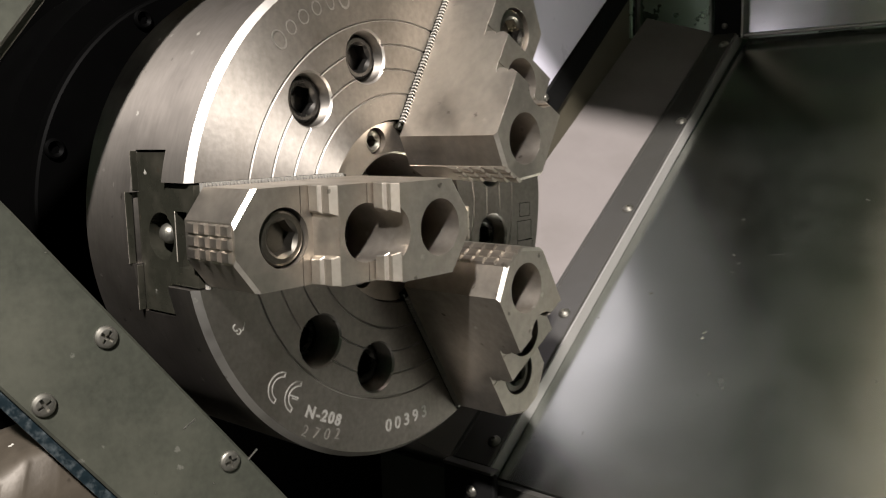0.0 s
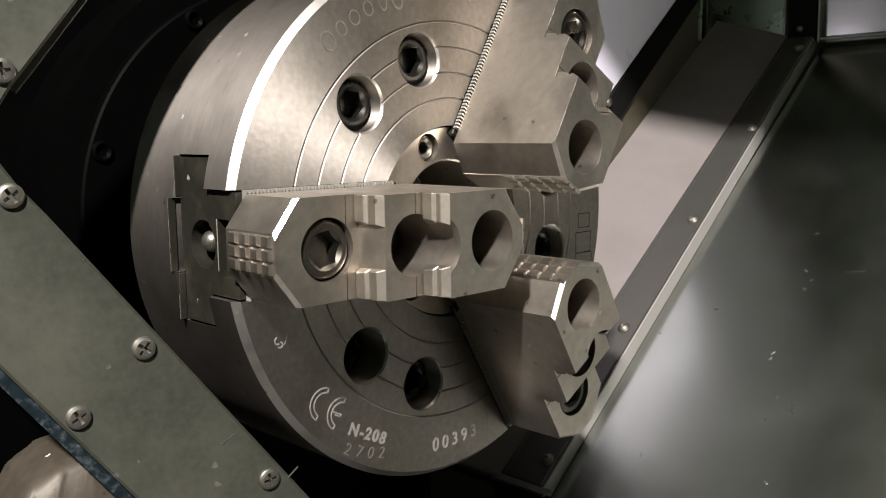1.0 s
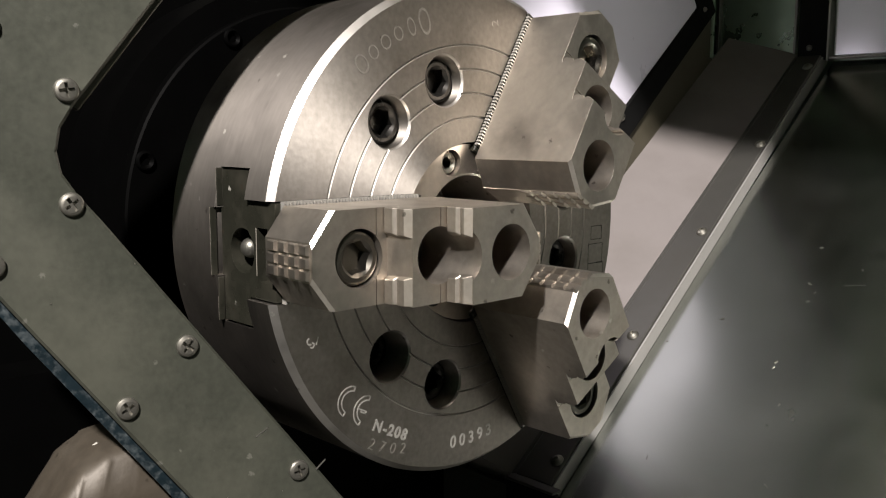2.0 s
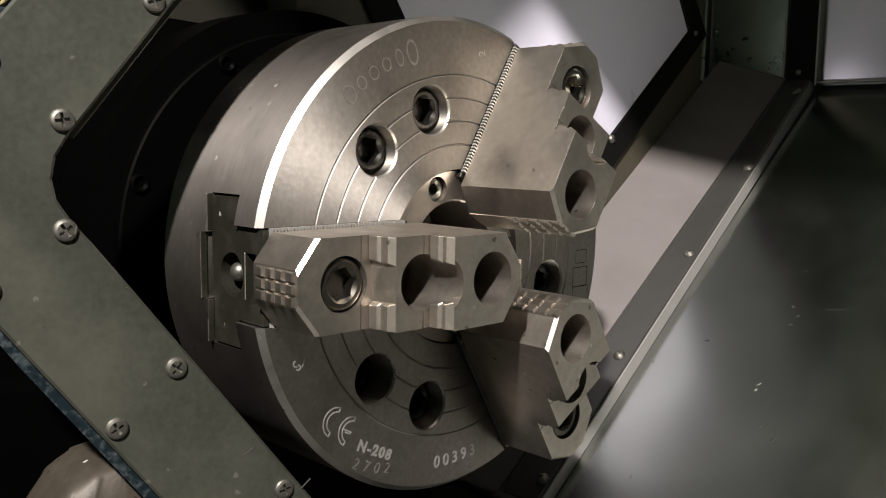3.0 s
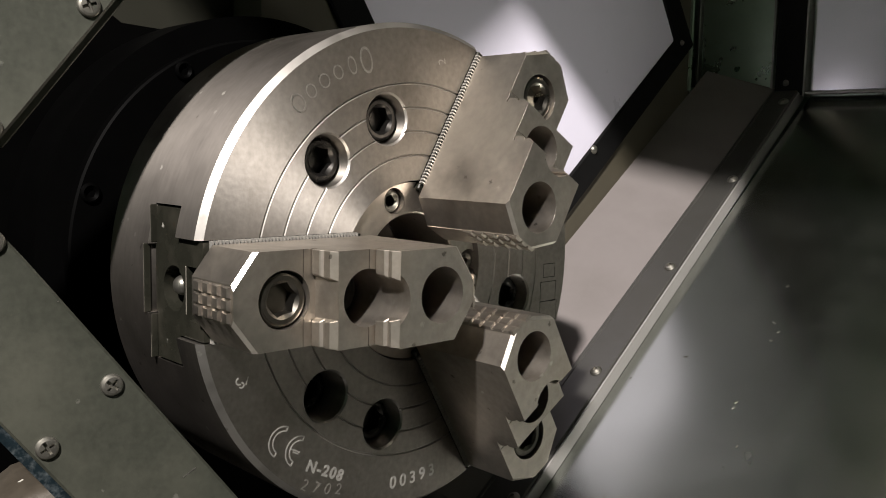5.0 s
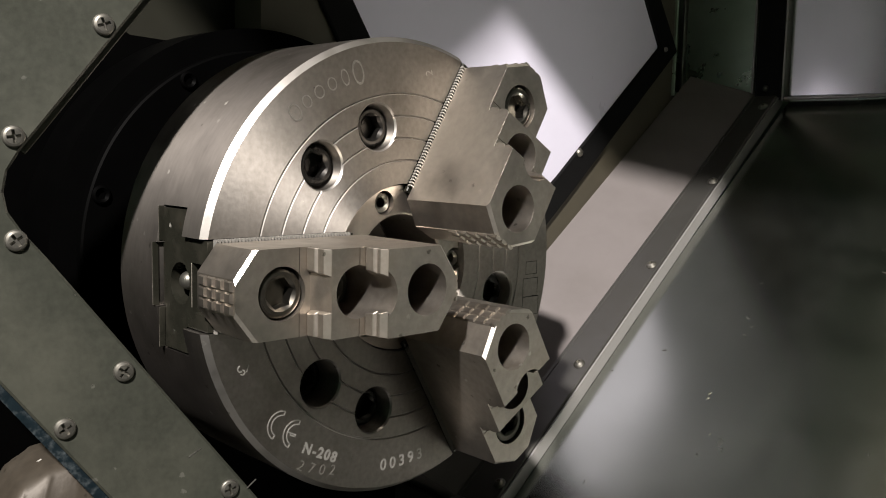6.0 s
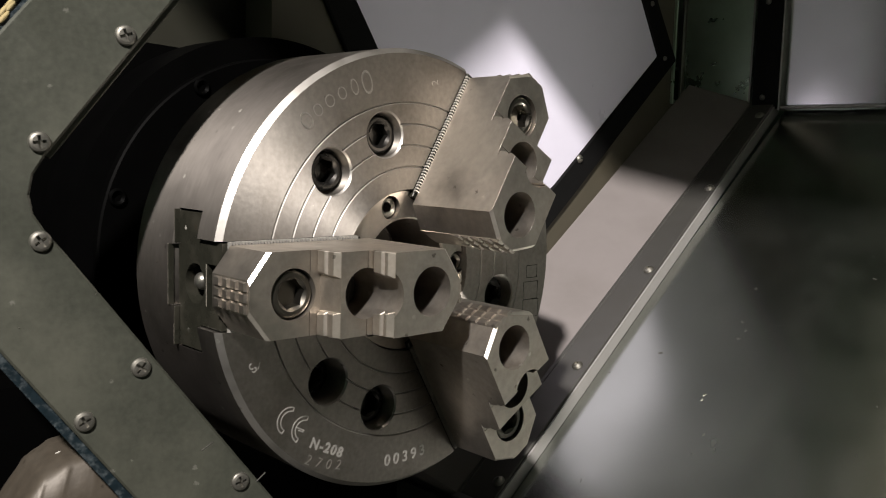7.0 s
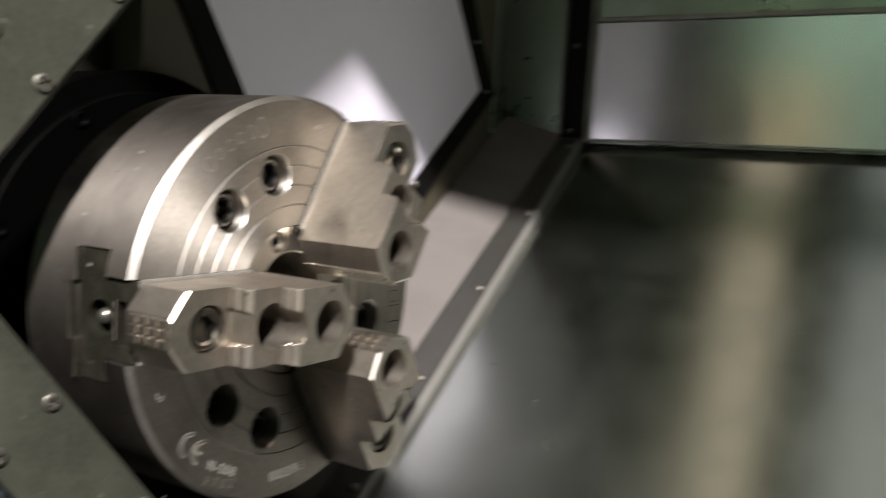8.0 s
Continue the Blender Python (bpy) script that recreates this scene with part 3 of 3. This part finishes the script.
slab = part("wall_slab", box((-158, 5, -420), (-130, 430, 500)), OLIVE, at=(-144, 200, -420))
tagged(slab, "raised olive-brown wall slab that carries the white panel", "wall", kind="structure")
window = thing("white_panel", (-130, 230, 150), "frosted white panel in a black rubber frame", "panel")


def on_wall(a, b, h):
    return (h, a, b)


pane_out = [(82, 122), (64, 149), (34, 195), (34, 420), (250, 420), (352, 220), (370, 192), (399, 147), (266, 36), (190, -20), (130, -20), (100, 94)]
part("pane", prism(pane_out, -130.5, -128.4, on_wall), WHITE, window)
frame_out = [(56, 119), (40, 146), (8, 195), (8, 446), (270, 446), (392, 196), (428, 146), (288, 26), (200, -47), (115, -47), (80, 82)]
hole = prism(pane_out, -170, -100, on_wall)
part("rubber_frame", prism(frame_out, -129.9, -126.4, on_wall), RUBBER, window, "black rubber frame strip", [hole], bevel=1.0)
for y, z in ((293.5, 55.7), (408, 146), (384, 190)):
    dome_screw(Vector((-126.6, y, z)), (1, 0, 0), "panel_screw", "small domed screw in the black frame", "screws of the white panel", 3.4 if y < 300 else 2.2)

# ---- rear wall: green sheet, dark upright strip, bright sheet ----
rear = part("wall_rear", box((-178, 476, -200), (900, 490, 500)), GREEN, at=(300, 480, -200))
tagged(rear, "dull steel rear wall of the machine", "wall", kind="structure")
part_green = part("rear_sheet", box((-144, 470, 109), (-77, 475.5, 480)), GREEN, at=(-108, 473, 109), bevel=0.8)
tagged(part_green, "greenish steel sheet on the rear wall", "steel sheet", kind="structure")
tagged(part("trim", box((-130.6, 426, 108), (-127.8, 429, 480)), GREEN, at=(-129, 427, 108), bevel=0.5), "thin steel corner trim beside the wall slab", "trim", kind="structure")
for x0, x1, y0 in ((-147, -144.3, 466), (-76.8, -74.6, 468)):
    tagged(part("trim", box((x0, y0, 110), (x1, 476, 480)), EDGE, at=(x0, y0, 110), bevel=0.4), "thin bright steel trim on the rear wall", "trim", kind="structure")
upright = thing("upright_strip", (-62, 470, 104), "dark upright steel strip on the rear wall", "steel strip")
part("bar", box((-70, 462, 104), (-46.4, 475, 480)), RUBBER, upright, bevel=0.8)
part("bright_edge", box((-46.2, 462.5, 103), (-44.4, 475, 480)), EDGE, upright, "bright bare edge", bevel=0.3)
dome_screw(Vector((-60, 462, 114)), (0, -1, 0), "upright_screw", "small screw in the upright strip", "screws of the upright strip", 2.6)
dome_screw(Vector((-60, 462, 196)), (0, -1, 0), "upright_screw", "small screw in the upright strip", "screws of the upright strip", 2.6)
upper = part("rear_upper_sheet", box((-44, 472.5, 224), (890, 475.5, 480)), GREEN, at=(300, 474, 224), bevel=0.6)
tagged(upper, "greenish steel sheet over the bright rear sheet", "steel sheet", kind="structure")
tagged(part("trim", box((-44, 467.5, 219.5), (890, 475.5, 223.5)), EDGE, at=(300, 471, 219.5), bevel=0.6), "bright folded steel trim between the rear sheets", "trim", kind="structure")
sheet = part("rear_bright_sheet", box((-44, 470, 107), (890, 475.5, 219)), WORN, at=(300, 473, 107), bevel=0.8)
tagged(sheet, "brushed stainless rear sheet with smudges", "steel sheet", kind="structure")
trim = part("trim", box((-47, 464, 104.3), (890, 470, 106.5)), EDGE, at=(300, 467, 102.5), bevel=0.6)
tagged(trim, "bright folded steel trim along the rear sheet foot", "trim", kind="structure")

# ---- roof and the closing walls of the machine ----
def flat(points, z0, z1):
    return prism(points, z0, z1, lambda a, b, h: (a, b, h))


# unseen roof; its front outline is set by the shadow it must cast
roof = part("shadow_roof", flat([(-178, -330), (190, -330), (121.5, -141), (900, -139), (900, 490), (-178, 490)], 416, 428), WALL, at=(100, 100, 416))
tagged(roof, "unseen roof sheet shaped to cast the shadow on panel and bed", "roof", kind="structure")
# unseen glowing strip, added to make the warm band reflected in the bed
GLOW = bpy.data.materials.new("warm_reflection_glow")
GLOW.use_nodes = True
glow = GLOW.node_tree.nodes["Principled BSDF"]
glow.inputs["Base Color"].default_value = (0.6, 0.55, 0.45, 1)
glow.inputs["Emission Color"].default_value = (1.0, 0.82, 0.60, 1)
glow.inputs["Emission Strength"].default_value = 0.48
light = thing("bed_glow_strip", (60, 150, 416), "unseen glowing strip added for the warm reflection on the bed", "strip light")
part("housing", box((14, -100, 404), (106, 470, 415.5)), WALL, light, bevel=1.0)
part("glow_bar", box((28, -92, 400), (92, 462, 403.8)), GLOW, light, "added warm glowing bar", bevel=0.8)
# second unseen glowing panel, added to brighten the bed's lower right reflection
PALE_GLOW = GLOW.copy()
PALE_GLOW.name = "pale_reflection_glow"
PALE_GLOW.node_tree.nodes["Principled BSDF"].inputs["Emission Color"].default_value = (0.80, 0.90, 1.0, 1)
PALE_GLOW.node_tree.nodes["Principled BSDF"].inputs["Emission Strength"].default_value = 0.24
pale_glow_panel = thing("pale_glow_panel", (230, 290, 416), "unseen glowing panel added for the pale reflection on the bed", "roof window")
part("frame", box((158, 112, 408), (300, 468, 415.5)), WALL, pale_glow_panel, bevel=1.0)
part("pane", box((168, 122, 404), (290, 458, 407.8)), PALE_GLOW, pale_glow_panel, "added pale glowing pane", bevel=0.8)
# unseen tray and front sheet, added to deepen the shade under the jaws
tray = part("tray_light_block", box((-178, -470, -432), (900, 112, -420)), UNDER, at=(300, -200, -432))
tagged(tray, "unseen dark tray added to stop light from below", "chip tray", kind="structure")
sill = part("sill_light_block", box((-178, -482, -432), (900, -470, -170)), UNDER, at=(300, -476, -432))
tagged(sill, "unseen dark front sheet added to stop light from below", "wall", kind="structure")
far = part("wall_right", box((900, -60, -420), (912, 490, 428)), WALL, at=(906, 200, -420))
tagged(far, "plain dark end wall of the machine", "wall", kind="structure")
# unseen wall, added as a reflector for the rear sheets
front = part("reflector_wall", box((-1800, -2620, -1050), (2200, -2600, 1500)), PAINT, at=(0, -2610, -1050))
tagged(front, "unseen pale green wall added to reflect light into the machine", "wall", kind="structure")
# unseen panel, added only to be mirrored as a dark band
door = part("dark_reflection_panel", box((-1060, -2599, -1050), (-600, -2570, 1000)), WALL, at=(-830, -2585, -1050), bevel=4)
tagged(door, "unseen dark green panel added for the dark band in the rear sheet", "door", kind="structure")
# unseen block, added only to be mirrored as a beige band
pillar = part("beige_reflection_block", box((-580, -2599, -1050), (-330, -2470, 500)), BEIGE, at=(-455, -2530, -1050), bevel=8)
tagged(pillar, "unseen beige block added for the beige band in the rear sheet", "pillar", kind="structure")
ground = part("floor", box((-3000, -4000, -1062), (4000, 3000, -1050)), FLOOR, at=(0, 0, -1062))
tagged(ground, "grey workshop concrete floor", "floor", kind="structure")

# ---- small metal chips left on the sheets ----
rng = random.Random(11)
chips = bmesh.new()
for k in range(70):
    x, t = rng.uniform(-40, 330), rng.uniform(10, 420)
    l, w = rng.uniform(0.3, 1.5), rng.uniform(0.12, 0.3)
    m = Matrix.Translation(on_bed(x, t, -201.9)) @ Matrix.Rotation(radians(36.87), 4, "X") @ Matrix.Rotation(rng.uniform(0, 3.1), 4, "Z") @ Matrix.Rotation(rng.uniform(-0.3, 0.3), 4, "Y")
    box((-l, -w, -0.1), (l, w, 0.25), m, chips)
tagged(part("metal_chips", chips, SCREW, at=on_bed(150, 200, -202)), "tiny bright metal chips scattered on the bed cover", "metal chips", kind="stuff")
specks = bmesh.new()
for k in range(20):
    y, z = (rng.uniform(-210, -90), rng.uniform(-120, 110))
    if not (-46 < (y + 166) - abs(z - 36.5) * 0.75 < -4):
        continue
    q = PN.to_track_quat("X", "Z").to_matrix().to_4x4()
    l = rng.uniform(0.1, 0.3)
    box((-0.05, -l, -0.2), (0.2, l, 0.2), Matrix.Translation(on_cover(y, z)) @ q @ spun(rng.uniform(0, 180)), specks)
tagged(part("metal_specks", specks, SCREW, at=on_cover(-190, 36)), "tiny bright metal specks on the cover plate", "metal chips", kind="stuff")

# short faint scratches on the bed cover
for x, t, turn, l in ((120, 300, 38, 15), (150, 250, 62, 6), (205, 330, 25, 18), (60, 190, 12, 6)):
    m = Matrix.Translation(on_bed(x, t, -202)) @ Matrix.Rotation(radians(36.87), 4, "X") @ Matrix.Rotation(radians(turn), 4, "Z")
    part("scratch", box((-l, -0.1, -0.1), (l, 0.1, 0.03), m), STRIP, bed, "short faint scratch")
